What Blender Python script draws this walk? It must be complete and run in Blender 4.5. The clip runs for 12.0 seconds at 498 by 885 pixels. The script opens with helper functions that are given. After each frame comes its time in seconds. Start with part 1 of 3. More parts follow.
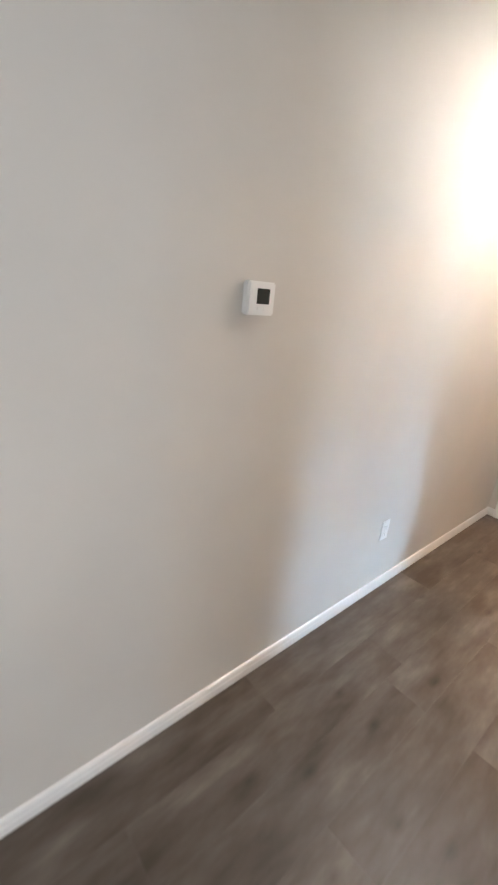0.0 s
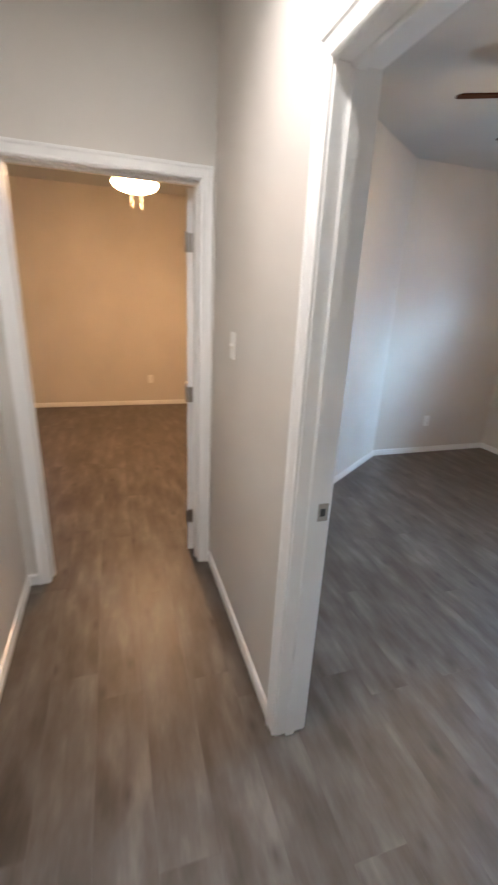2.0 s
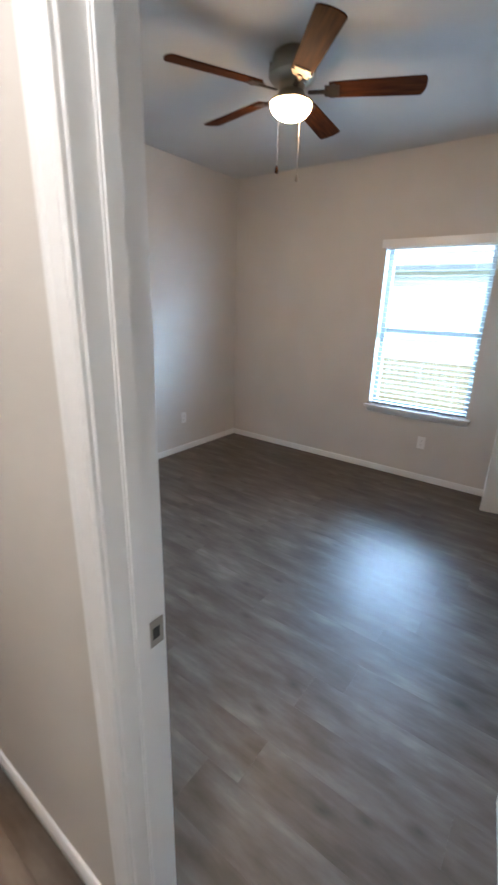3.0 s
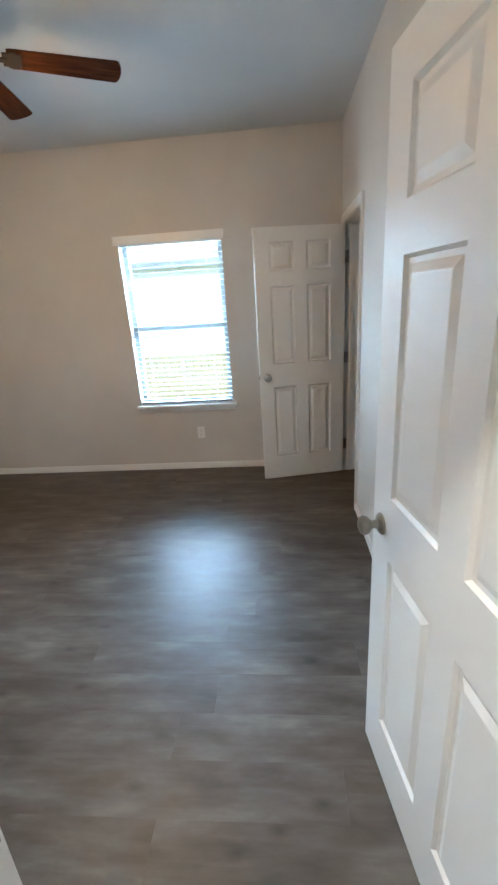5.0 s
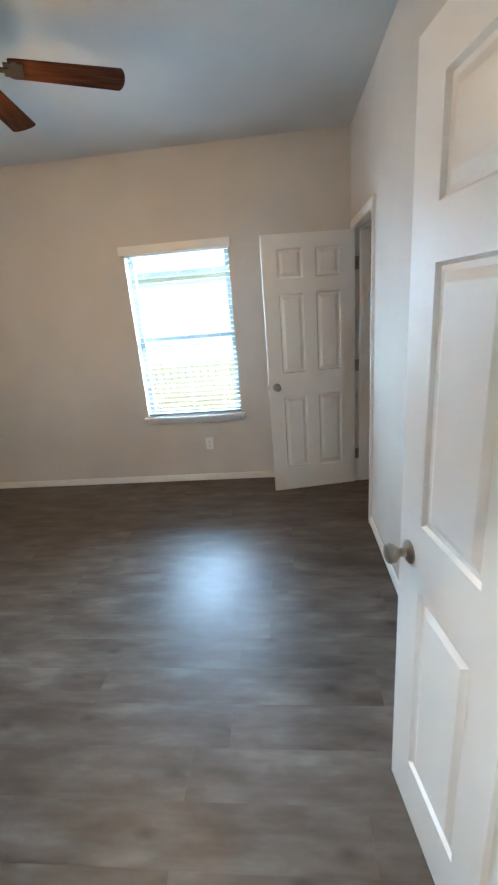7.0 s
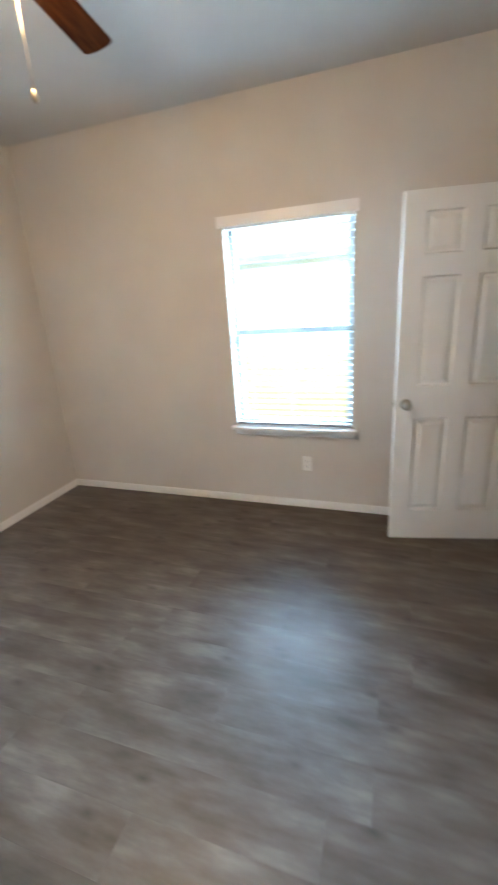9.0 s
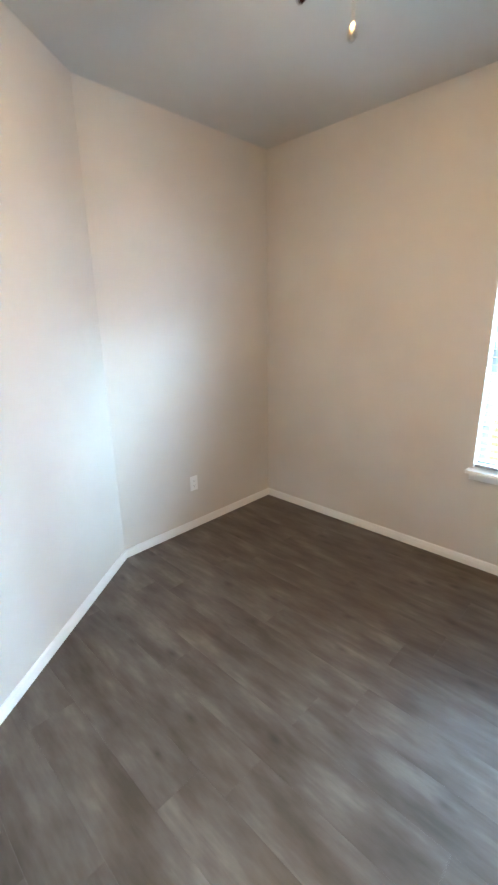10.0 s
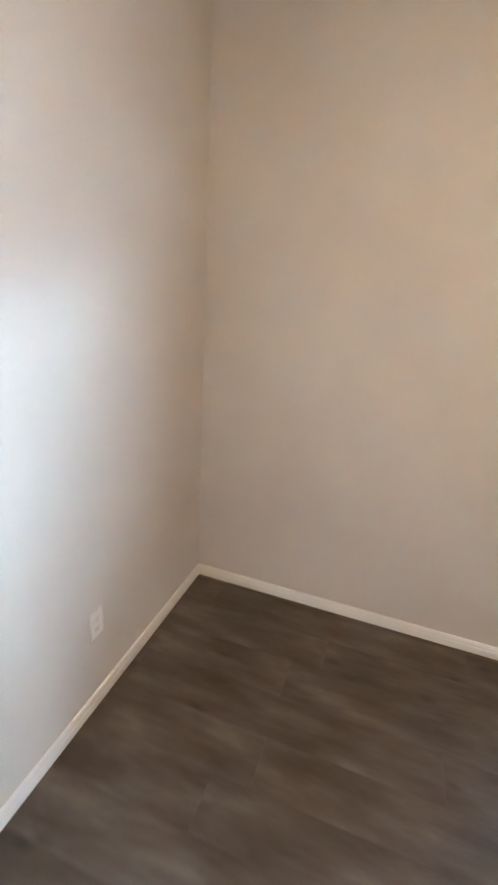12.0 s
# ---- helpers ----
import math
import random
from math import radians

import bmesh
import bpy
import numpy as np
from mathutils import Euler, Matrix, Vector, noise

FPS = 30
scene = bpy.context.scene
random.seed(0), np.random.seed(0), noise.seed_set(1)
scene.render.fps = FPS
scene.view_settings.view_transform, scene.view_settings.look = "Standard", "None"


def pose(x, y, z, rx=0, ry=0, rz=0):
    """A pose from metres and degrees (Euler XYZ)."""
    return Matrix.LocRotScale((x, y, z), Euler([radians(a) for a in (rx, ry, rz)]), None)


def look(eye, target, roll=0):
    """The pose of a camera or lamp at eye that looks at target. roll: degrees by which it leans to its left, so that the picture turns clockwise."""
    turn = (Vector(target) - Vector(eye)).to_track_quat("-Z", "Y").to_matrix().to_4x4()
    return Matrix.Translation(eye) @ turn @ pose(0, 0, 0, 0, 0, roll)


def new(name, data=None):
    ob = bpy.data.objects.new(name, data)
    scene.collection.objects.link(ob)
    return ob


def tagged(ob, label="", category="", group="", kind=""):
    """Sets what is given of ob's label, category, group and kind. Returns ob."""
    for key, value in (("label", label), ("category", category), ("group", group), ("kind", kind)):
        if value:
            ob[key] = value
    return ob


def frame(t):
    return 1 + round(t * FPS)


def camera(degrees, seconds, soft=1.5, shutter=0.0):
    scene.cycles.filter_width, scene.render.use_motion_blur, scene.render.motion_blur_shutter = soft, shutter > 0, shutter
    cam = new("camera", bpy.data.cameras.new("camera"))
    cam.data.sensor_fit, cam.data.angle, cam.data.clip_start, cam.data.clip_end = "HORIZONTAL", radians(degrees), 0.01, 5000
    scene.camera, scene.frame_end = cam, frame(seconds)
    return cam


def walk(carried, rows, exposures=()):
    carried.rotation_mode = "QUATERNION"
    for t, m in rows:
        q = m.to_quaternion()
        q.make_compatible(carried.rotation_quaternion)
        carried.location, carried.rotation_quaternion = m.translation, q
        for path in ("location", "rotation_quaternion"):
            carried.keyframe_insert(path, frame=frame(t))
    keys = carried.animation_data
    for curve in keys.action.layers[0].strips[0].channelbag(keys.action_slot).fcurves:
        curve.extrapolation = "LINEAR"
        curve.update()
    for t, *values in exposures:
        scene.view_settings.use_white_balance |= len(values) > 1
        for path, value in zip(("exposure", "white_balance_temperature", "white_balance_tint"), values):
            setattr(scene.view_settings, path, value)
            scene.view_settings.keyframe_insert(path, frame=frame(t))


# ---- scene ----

cam = camera(61.2, 12.0, soft=2.3, shutter=0.4)
PATH = [
    (0, (0.129, -0.271, 1.498), (-1.257, 0.999, 0.817), 5.6),
    (0.5, (-0.191, 0.026, 1.536), (-1.345, 1.484, 0.799), 3.8),
    (1, (-0.248, 0.256, 1.552), (-0.677, 2.094, 0.889), 1.7),
    (1.5, (-0.309, 0.615, 1.564), (-0.072, 2.494, 0.919), 3.2),
    (2, (-0.274, 1.003, 1.552), (0.314, 2.8, 0.902), 2.7),
    (2.5, (-0.235, 1.303, 1.555), (1.022, 2.744, 0.968), 1.3),
    (3, (-0.119, 1.501, 1.555), (1.405, 2.63, 0.922), 1.7),
    (3.5, (-0.011, 1.613, 1.551), (1.636, 2.438, 0.771), 2.8),
    (5.5, (0.005, 1.646, 1.565), (1.906, 1.73, 0.948), -4.6),
    (6, (-0.016, 1.645, 1.58), (1.888, 1.74, 0.974), -4.3),
    (6.5, (-0.001, 1.664, 1.574), (1.895, 1.818, 0.956), -4.4),
    (8.5, (0.689, 1.687, 1.577), (2.558, 2.017, 0.947), -4.7),
    (9, (0.874, 1.814, 1.569), (2.652, 2.465, 0.927), -3.9),
    (9.5, (1.065, 1.917, 1.584), (2.581, 3.134, 1.115), -3.1),
    (10, (1.107, 2.25, 1.556), (2.478, 3.593, 0.994), -1.1),
    (10.5, (1.165, 2.615, 1.567), (2.649, 3.772, 0.89), 2.1),
    (11, (1.377, 3.031, 1.592), (2.85, 4.255, 1.015), 4.2),
    (11.5, (1.609, 3.46, 1.601), (3.217, 4.431, 0.914), 5.0),
    (12, (1.963, 3.781, 1.531), (3.749, 4.378, 0.859), 3.8),
]
walk(cam, [(t, look(eye, target, roll)) for t, eye, target, roll in PATH],
     exposures=[(0.0, 3.48, 6200, 11), (0.5, 3.28, 6150, 11), (1.5, 3.05, 5900, 10), (2.0, 3.2, 5850, 10), (3.0, 3.2, 5750, 9), (3.5, 3.28, 5950, 8),
                (6.0, 3.35, 6050, 5), (8.5, 3.68, 6100, 6), (9.0, 3.8, 6150, 6), (9.5, 3.82, 6250, 7), (10.5, 3.87, 6450, 7), (11.5, 3.93, 6600, 11), (12.0, 4.0, 6450, 10)])

# ---- daylight ----
SUN_ELEVATION, SUN_AZIMUTH = 54, 185   # degrees; azimuth clockwise from +y
world = bpy.data.worlds.new("sky")
scene.world = world
world.use_nodes = True
wn = world.node_tree
sky = wn.nodes.new("ShaderNodeTexSky")
sky.sky_type = "NISHITA"
sky.sun_disc = False
sky.sun_elevation = radians(SUN_ELEVATION)
sky.sun_rotation = radians(SUN_AZIMUTH)
wn.links.new(sky.outputs[0], wn.nodes["Background"].inputs[0])
wn.nodes["Background"].inputs[1].default_value = 0.05
sun = new("sun", bpy.data.lights.new("sun", "SUN"))
sun.data.energy, sun.data.angle, sun.data.color = 2.0, radians(0.5), (1.0, 0.95, 0.86)
az, el = radians(SUN_AZIMUTH), radians(SUN_ELEVATION)
sun.matrix_world = look((math.sin(az) * math.cos(el) * 30, math.cos(az) * math.cos(el) * 30, math.sin(el) * 30), (0, 0, 0))
HALL_BEAM = 7.5
FAN_GLOW, HALL_GLOW, FAR_GLOW = 15.0, 18.0, 21.0


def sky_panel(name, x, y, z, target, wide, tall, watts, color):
    """Adds a lamp that stands in for the open sky's light at an opening."""
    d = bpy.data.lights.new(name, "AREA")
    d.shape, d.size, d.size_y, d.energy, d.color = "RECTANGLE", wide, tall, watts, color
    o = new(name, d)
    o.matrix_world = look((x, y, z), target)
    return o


sky_panel("bedroom_sky_south", 6.3, -6.5, 4.75, (2.9, -2.6, 2.9), 9.3, 2.7, 2050.0, (0.50, 0.76, 1.0))
sky_panel("bedroom_sky_north", 7.7, 6.2, 4.1, (3.7, 5.9, 3.2), 15.0, 2.0, 1000.0, (0.54, 0.78, 1.0))
sky_panel("bedroom_sky_east", 11.0, 2.6, 4.15, (3.9, 2.5, 1.4), 8.0, 1.5, 420.0, (0.50, 0.75, 1.0))
# Added fill lamp that brightens the hall from an unseen, made-up opening.
sky_panel("living_fill", 2.58, -1.7, 1.45, (0.0, -1.7, 1.4), 1.9, 1.45, 6.8, (0.90, 0.95, 1.0))


# ---- materials ----
def material(name, color, rough=0.5, metal=0.0):
    m = bpy.data.materials.new(name)
    m.use_nodes = True
    b = m.node_tree.nodes["Principled BSDF"]
    b.inputs["Base Color"].default_value = (*color, 1)
    b.inputs["Roughness"].default_value = rough
    b.inputs["Metallic"].default_value = metal
    return m, m.node_tree, b


def node(t, kind, **props):
    n = t.nodes.new(kind)
    for k, v in props.items():
        if k in n.inputs:
            n.inputs[k].default_value = v
    return n


def ramp(t, stops):
    r = t.nodes.new("ShaderNodeValToRGB")
    while len(r.color_ramp.elements) < len(stops):
        r.color_ramp.elements.new(0.5)
    for e, (p, c) in zip(r.color_ramp.elements, stops):
        e.position, e.color = p, (*c, 1)
    return r


def painted(name, color, rough, grain, depth, vary=0.06):
    """Rolled paint: fine relief, faint uneven tone at two scales."""
    m, t, b = material(name, color, rough)
    tc = t.nodes.new("ShaderNodeTexCoord")
    big = node(t, "ShaderNodeTexNoise", Scale=1.3, Detail=3.0)
    fine = node(t, "ShaderNodeTexNoise", Scale=grain, Detail=2.0)
    t.links.new(tc.outputs["Object"], big.inputs["Vector"])
    t.links.new(tc.outputs["Object"], fine.inputs["Vector"])
    r = ramp(t, [(0.3, tuple(c * (1 - vary) for c in color)), (0.7, tuple(min(1, c * (1 + vary)) for c in color))])
    t.links.new(big.outputs["Fac"], r.inputs[0])
    t.links.new(r.outputs[0], b.inputs["Base Color"])
    bump = node(t, "ShaderNodeBump", Strength=0.35, Distance=depth)
    t.links.new(fine.outputs["Fac"], bump.inputs["Height"])
    t.links.new(bump.outputs[0], b.inputs["Normal"])
    rr = node(t, "ShaderNodeMapRange")
    rr.inputs["To Min"].default_value, rr.inputs["To Max"].default_value = rough - 0.06, rough + 0.06
    t.links.new(big.outputs["Fac"], rr.inputs["Value"])
    t.links.new(rr.outputs[0], b.inputs["Roughness"])
    return m


def glowing(name, color, strength):
    m, t, b = material(name, (0.9, 0.88, 0.84), 0.4)
    b.inputs["Emission Color"].default_value = (*color, 1)
    b.inputs["Emission Strength"].default_value = strength
    return m


def plank_floor(name):
    """Grey-brown vinyl planks: long grain, knots and cloudy wear, each plank with its own tone and offset."""
    m, t, b = material(name, (0.2, 0.17, 0.15), 0.34)
    tc = t.nodes.new("ShaderNodeTexCoord")
    oi = t.nodes.new("ShaderNodeObjectInfo")
    shift = node(t, "ShaderNodeVectorMath")
    shift.operation = "MULTIPLY_ADD"
    shift.inputs[1].default_value = (1, 1, 1)
    scl = node(t, "ShaderNodeVectorMath")
    scl.operation = "SCALE"
    cmb = t.nodes.new("ShaderNodeCombineXYZ")
    for i in range(3):
        t.links.new(oi.outputs["Random"], cmb.inputs[i])
    t.links.new(cmb.outputs[0], scl.inputs[0])
    scl.inputs["Scale"].default_value = 37.0
    t.links.new(tc.outputs["Object"], shift.inputs[0])
    t.links.new(scl.outputs[0], shift.inputs[2])
    stretch = t.nodes.new("ShaderNodeMapping")
    stretch.inputs["Scale"].default_value = (1.0, 0.09, 1.0)
    t.links.new(shift.outputs[0], stretch.inputs["Vector"])
    grain = node(t, "ShaderNodeTexNoise", Scale=38.0, Detail=4.0, Roughness=0.55)
    grain.inputs["Distortion"].default_value = 0.6
    t.links.new(stretch.outputs[0], grain.inputs["Vector"])
    mid = t.nodes.new("ShaderNodeMapping")
    mid.inputs["Scale"].default_value = (1.0, 0.30, 1.0)
    t.links.new(shift.outputs[0], mid.inputs["Vector"])
    cloud = node(t, "ShaderNodeTexNoise", Scale=10.0, Detail=4.0, Roughness=0.55)
    t.links.new(mid.outputs[0], cloud.inputs["Vector"])
    knotmap = t.nodes.new("ShaderNodeMapping")
    knotmap.inputs["Scale"].default_value = (1.0, 0.5, 1.0)
    t.links.new(shift.outputs[0], knotmap.inputs["Vector"])
    knot = node(t, "ShaderNodeTexVoronoi", Scale=3.4)
    knot.voronoi_dimensions = "2D"
    t.links.new(knotmap.outputs[0], knot.inputs["Vector"])
    kr = ramp(t, [(0.0, (0.25, 0.22, 0.2)), (0.035, (0.6, 0.57, 0.54)), (0.085, (1, 1, 1))])
    t.links.new(knot.outputs["Distance"], kr.inputs[0])
    add = node(t, "ShaderNodeMix")
    add.data_type = "FLOAT"
    add.inputs[0].default_value = 0.82
    t.links.new(grain.outputs["Fac"], add.inputs[2])
    t.links.new(cloud.outputs["Fac"], add.inputs[3])
    col = ramp(t, [(0.33, (0.050, 0.037, 0.026)), (0.46, (0.081, 0.064, 0.050)), (0.56, (0.108, 0.090, 0.075)), (0.69, (0.165, 0.143, 0.123))])
    t.links.new(add.outputs[0], col.inputs[0])
    mul = node(t, "ShaderNodeMix")
    mul.data_type, mul.blend_type = "RGBA", "MULTIPLY"
    mul.inputs[0].default_value = 0.7
    t.links.new(col.outputs[0], mul.inputs[6])
    t.links.new(kr.outputs[0], mul.inputs[7])
    hsv = t.nodes.new("ShaderNodeHueSaturation")
    vr = node(t, "ShaderNodeMapRange")
    vr.inputs["To Min"].default_value, vr.inputs["To Max"].default_value = 0.95, 1.05
    t.links.new(oi.outputs["Random"], vr.inputs["Value"])
    t.links.new(vr.outputs[0], hsv.inputs["Value"])
    t.links.new(mul.outputs[2], hsv.inputs["Color"])
    t.links.new(hsv.outputs[0], b.inputs["Base Color"])
    rr = node(t, "ShaderNodeMapRange")
    rr.inputs["To Min"].default_value, rr.inputs["To Max"].default_value = 0.35, 0.50
    t.links.new(cloud.outputs["Fac"], rr.inputs["Value"])
    t.links.new(rr.outputs[0], b.inputs["Roughness"])
    bump = node(t, "ShaderNodeBump", Strength=0.25, Distance=0.0012)
    t.links.new(grain.outputs["Fac"], bump.inputs["Height"])
    t.links.new(bump.outputs[0], b.inputs["Normal"])
    return m


def wood(name, dark, light, rough, axis=(0.08, 1, 1)):
    m, t, b = material(name, light, rough)
    tc = t.nodes.new("ShaderNodeTexCoord")
    mp = t.nodes.new("ShaderNodeMapping")
    mp.inputs["Scale"].default_value = axis
    t.links.new(tc.outputs["Object"], mp.inputs["Vector"])
    n = node(t, "ShaderNodeTexNoise", Scale=60.0, Detail=5.0)
    t.links.new(mp.outputs[0], n.inputs["Vector"])
    r = ramp(t, [(0.35, dark), (0.68, light)])
    t.links.new(n.outputs["Fac"], r.inputs[0])
    t.links.new(r.outputs[0], b.inputs["Base Color"])
    bump = node(t, "ShaderNodeBump", Strength=0.2, Distance=0.001)
    t.links.new(n.outputs["Fac"], bump.inputs["Height"])
    t.links.new(bump.outputs[0], b.inputs["Normal"])
    return m


WALL = painted("greige_wall_paint", (0.61, 0.573, 0.524), 0.62, 190, 0.0010)
CEIL = painted("flat_ceiling_paint", (0.56, 0.555, 0.53), 0.85, 120, 0.003)
TRIM = painted("white_semigloss_trim", (0.80, 0.79, 0.77), 0.32, 60, 0.0004, 0.02)
DOORPAINT = painted("white_door_paint", (0.79, 0.78, 0.755), 0.36, 140, 0.0006, 0.02)
FLOOR = plank_floor("vinyl_plank")
SUBFLOOR = painted("subfloor", (0.05, 0.045, 0.04), 0.9, 30, 0.001)
NICKEL = material("brushed_nickel", (0.36, 0.33, 0.29), 0.30, 1.0)[0]
BRONZE = painted("aged_nickel", (0.30, 0.26, 0.20), 0.38, 80, 0.0005, 0.15)
BRONZE.node_tree.nodes["Principled BSDF"].inputs["Metallic"].default_value = 0.9
BLADE = wood("mahogany_blade", (0.034, 0.010, 0.004), (0.085, 0.026, 0.008), 0.75)
BLADE.node_tree.nodes["Principled BSDF"].inputs["IOR"].default_value = 1.12
IRON = painted("dark_bronze_iron", (0.065, 0.048, 0.034), 0.45, 80, 0.0004, 0.15)
IRON.node_tree.nodes["Principled BSDF"].inputs["Metallic"].default_value = 0.85
PLASTIC = painted("white_plastic", (0.82, 0.81, 0.78), 0.4, 90, 0.0002, 0.02)
SCREEN = material("grey_display", (0.045, 0.05, 0.045), 0.18)[0]
DARK = material("dark_slot", (0.02, 0.02, 0.02), 0.6)[0]
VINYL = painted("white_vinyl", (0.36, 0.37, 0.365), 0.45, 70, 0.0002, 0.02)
SLAT = painted("white_blind_slat", (0.33, 0.345, 0.355), 0.6, 60, 0.0002, 0.03)
st = SLAT.node_tree
st.nodes["Principled BSDF"].inputs["Specular IOR Level"].default_value = 0.2
tr = st.nodes.new("ShaderNodeBsdfTranslucent")
tr.inputs["Color"].default_value = (0.85, 0.86, 0.86, 1)
mx = st.nodes.new("ShaderNodeMixShader")
mx.inputs[0].default_value = 0.06
st.links.new(st.nodes["Principled BSDF"].outputs[0], mx.inputs[1])
st.links.new(tr.outputs[0], mx.inputs[2])
st.links.new(mx.outputs[0], st.nodes["Material Output"].inputs[0])
CORD = material("white_cord", (0.75, 0.74, 0.7), 0.8)[0]
FANBOWL = glowing("lit_frosted_bowl", (1.0, 0.63, 0.31), FAN_GLOW)
HALLBOWL = glowing("lit_hall_dome", (1.0, 0.92, 0.84), HALL_GLOW)
FARBOWL = glowing("lit_far_dome", (1.0, 0.54, 0.235), FAR_GLOW)
FENCE = wood("weathered_fence", (0.22, 0.15, 0.08), (0.42, 0.32, 0.19), 0.85, (1, 1, 0.06))
# Dark brown of the unseen skin and eave, so they bounce little light.
BOUNCE_CUT = painted("bounce_cut_dark", (0.11, 0.065, 0.05), 0.9, 40, 0.004, 0.25)
GRASS = painted("grass_ground", (0.10, 0.13, 0.05), 0.95, 40, 0.02, 0.3)
SIDING = painted("pale_siding", (0.66, 0.63, 0.60), 0.7, 30, 0.001, 0.04)
ROOF = painted("grey_shingles", (0.22, 0.21, 0.20), 0.9, 30, 0.01, 0.2)
GLASS, gt, gb = material("window_glass", (1, 1, 1), 0.02)
gb.inputs["Transmission Weight"].default_value = 1.0
gb.inputs["IOR"].default_value = 1.45


# ---- mesh helpers ----
def add_box(bm, x0, x1, y0, y1, z0, z1, mi=0):
    v = [bm.verts.new((x, y, z)) for x in (x0, x1) for y in (y0, y1) for z in (z0, z1)]
    for q in ((0, 1, 3, 2), (4, 6, 7, 5), (0, 4, 5, 1), (2, 3, 7, 6), (0, 2, 6, 4), (1, 5, 7, 3)):
        bm.faces.new([v[i] for i in q]).material_index = mi
    return v


def bevel_all(bm, width, segments=2):
    bmesh.ops.bevel(bm, geom=bm.edges[:], offset=width, segments=segments, affect="EDGES", clamp_overlap=True)


def finish(name, bm, *mats, parent=None, smooth=False, m=None):
    bmesh.ops.recalc_face_normals(bm, faces=bm.faces[:])
    me = bpy.data.meshes.new(name)
    bm.to_mesh(me)
    bm.free()
    for a in mats:
        me.materials.append(a)
    if smooth:
        for p in me.polygons:
            p.use_smooth = True
        me.set_sharp_from_angle(angle=radians(40))
    ob = new(name, me)
    if parent is not None:
        ob.parent = parent
    if m is not None:
        ob.matrix_basis = m
    return ob


def boxes(name, rows, mat, parent=None, bevel=0.0, m=None):
    bm = bmesh.new()
    for r in rows:
        add_box(bm, *r)
    if bevel:
        bevel_all(bm, bevel, 2)
    return finish(name, bm, mat, parent=parent, m=m, smooth=bevel > 0)


def lathe(bm, profile, steps=32, mi=0, axis="z", at=(0, 0, 0)):
    """Turn (radius, height) pairs round an axis."""
    rings = []
    for r, h in profile:
        ring = []
        for i in range(steps):
            a = 2 * math.pi * i / steps
            p = (r * math.cos(a), r * math.sin(a), h)
            p = {"z": p, "y": (p[0], p[2], p[1]), "x": (p[2], p[0], p[1])}[axis]
            ring.append(bm.verts.new([p[k] + at[k] for k in range(3)]))
        rings.append(ring)
    for a, b in zip(rings, rings[1:]):
        for i in range(steps):
            j = (i + 1) % steps
            bm.faces.new((a[i], a[j], b[j], b[i])).material_index = mi
    for ring in (rings[0], rings[-1]):
        bm.faces.new(ring).material_index = mi


def strip(bm, path, profile, side):
    """Sweep (out, up) pairs along a floor path of corners; side +1 puts the profile to the left of the path."""
    pts = [Vector(p) for p in path]
    rows = []
    for i, p in enumerate(pts):
        dirs = [(pts[k + 1] - pts[k]).normalized() for k in (i - 1, i) if 0 <= k < len(pts) - 1]
        ns = [Vector((-d.y, d.x)) * side for d in dirs]
        n = ns[0] if len(ns) == 1 else (ns[0] + ns[1]) / (1 + ns[0].dot(ns[1]))
        rows.append([bm.verts.new((p.x + n.x * o, p.y + n.y * o, z)) for o, z in profile])
    for a, b in zip(rows, rows[1:]):
        for k in range(len(profile)):
            j = (k + 1) % len(profile)
            bm.faces.new((a[k], a[j], b[j], b[k]))
    for r in (rows[0], rows[-1]):
        bm.faces.new(r)


BASE_PROFILE = [(0, 0.004), (0.013, 0.004), (0.013, 0.036), (0.0105, 0.042), (0.0105, 0.052), (0.006, 0.062), (0, 0.064)]


def baseboard(path, side):
    bm = bmesh.new()
    strip(bm, path, BASE_PROFILE, side)
    ob = finish("baseboard", bm, TRIM)
    return tagged(ob, "narrow white painted baseboard along the wall", "baseboard", kind="structure")


CASING_PROFILE = [(0.0, 0.0), (0.0, 0.009), (0.008, 0.013), (0.016, 0.011), (0.040, 0.014), (0.046, 0.018), (0.055, 0.018), (0.058, 0.012), (0.058, 0.0)]


def casing(parent, a, b, top, m):
    """A mitred moulding round an opening from a to b, in the plane x (along) and z; y points off the wall."""
    bm = bmesh.new()
    rows = []
    for x, z, sx, sz in ((a, 0.003, -1, 0), (a, top, -1, 1), (b, top, 1, 1), (b, 0.003, 1, 0)):
        rows.append([bm.verts.new((x + sx * o, h, z + sz * o)) for o, h in CASING_PROFILE])
    n = len(CASING_PROFILE)
    for p, q in zip(rows, rows[1:]):
        for k in range(n):
            j = (k + 1) % n
            bm.faces.new((p[k], p[j], q[j], q[k]))
    for r in (rows[0], rows[-1]):
        bm.faces.new(r)
    return finish("casing", bm, TRIM, parent=parent, m=m)


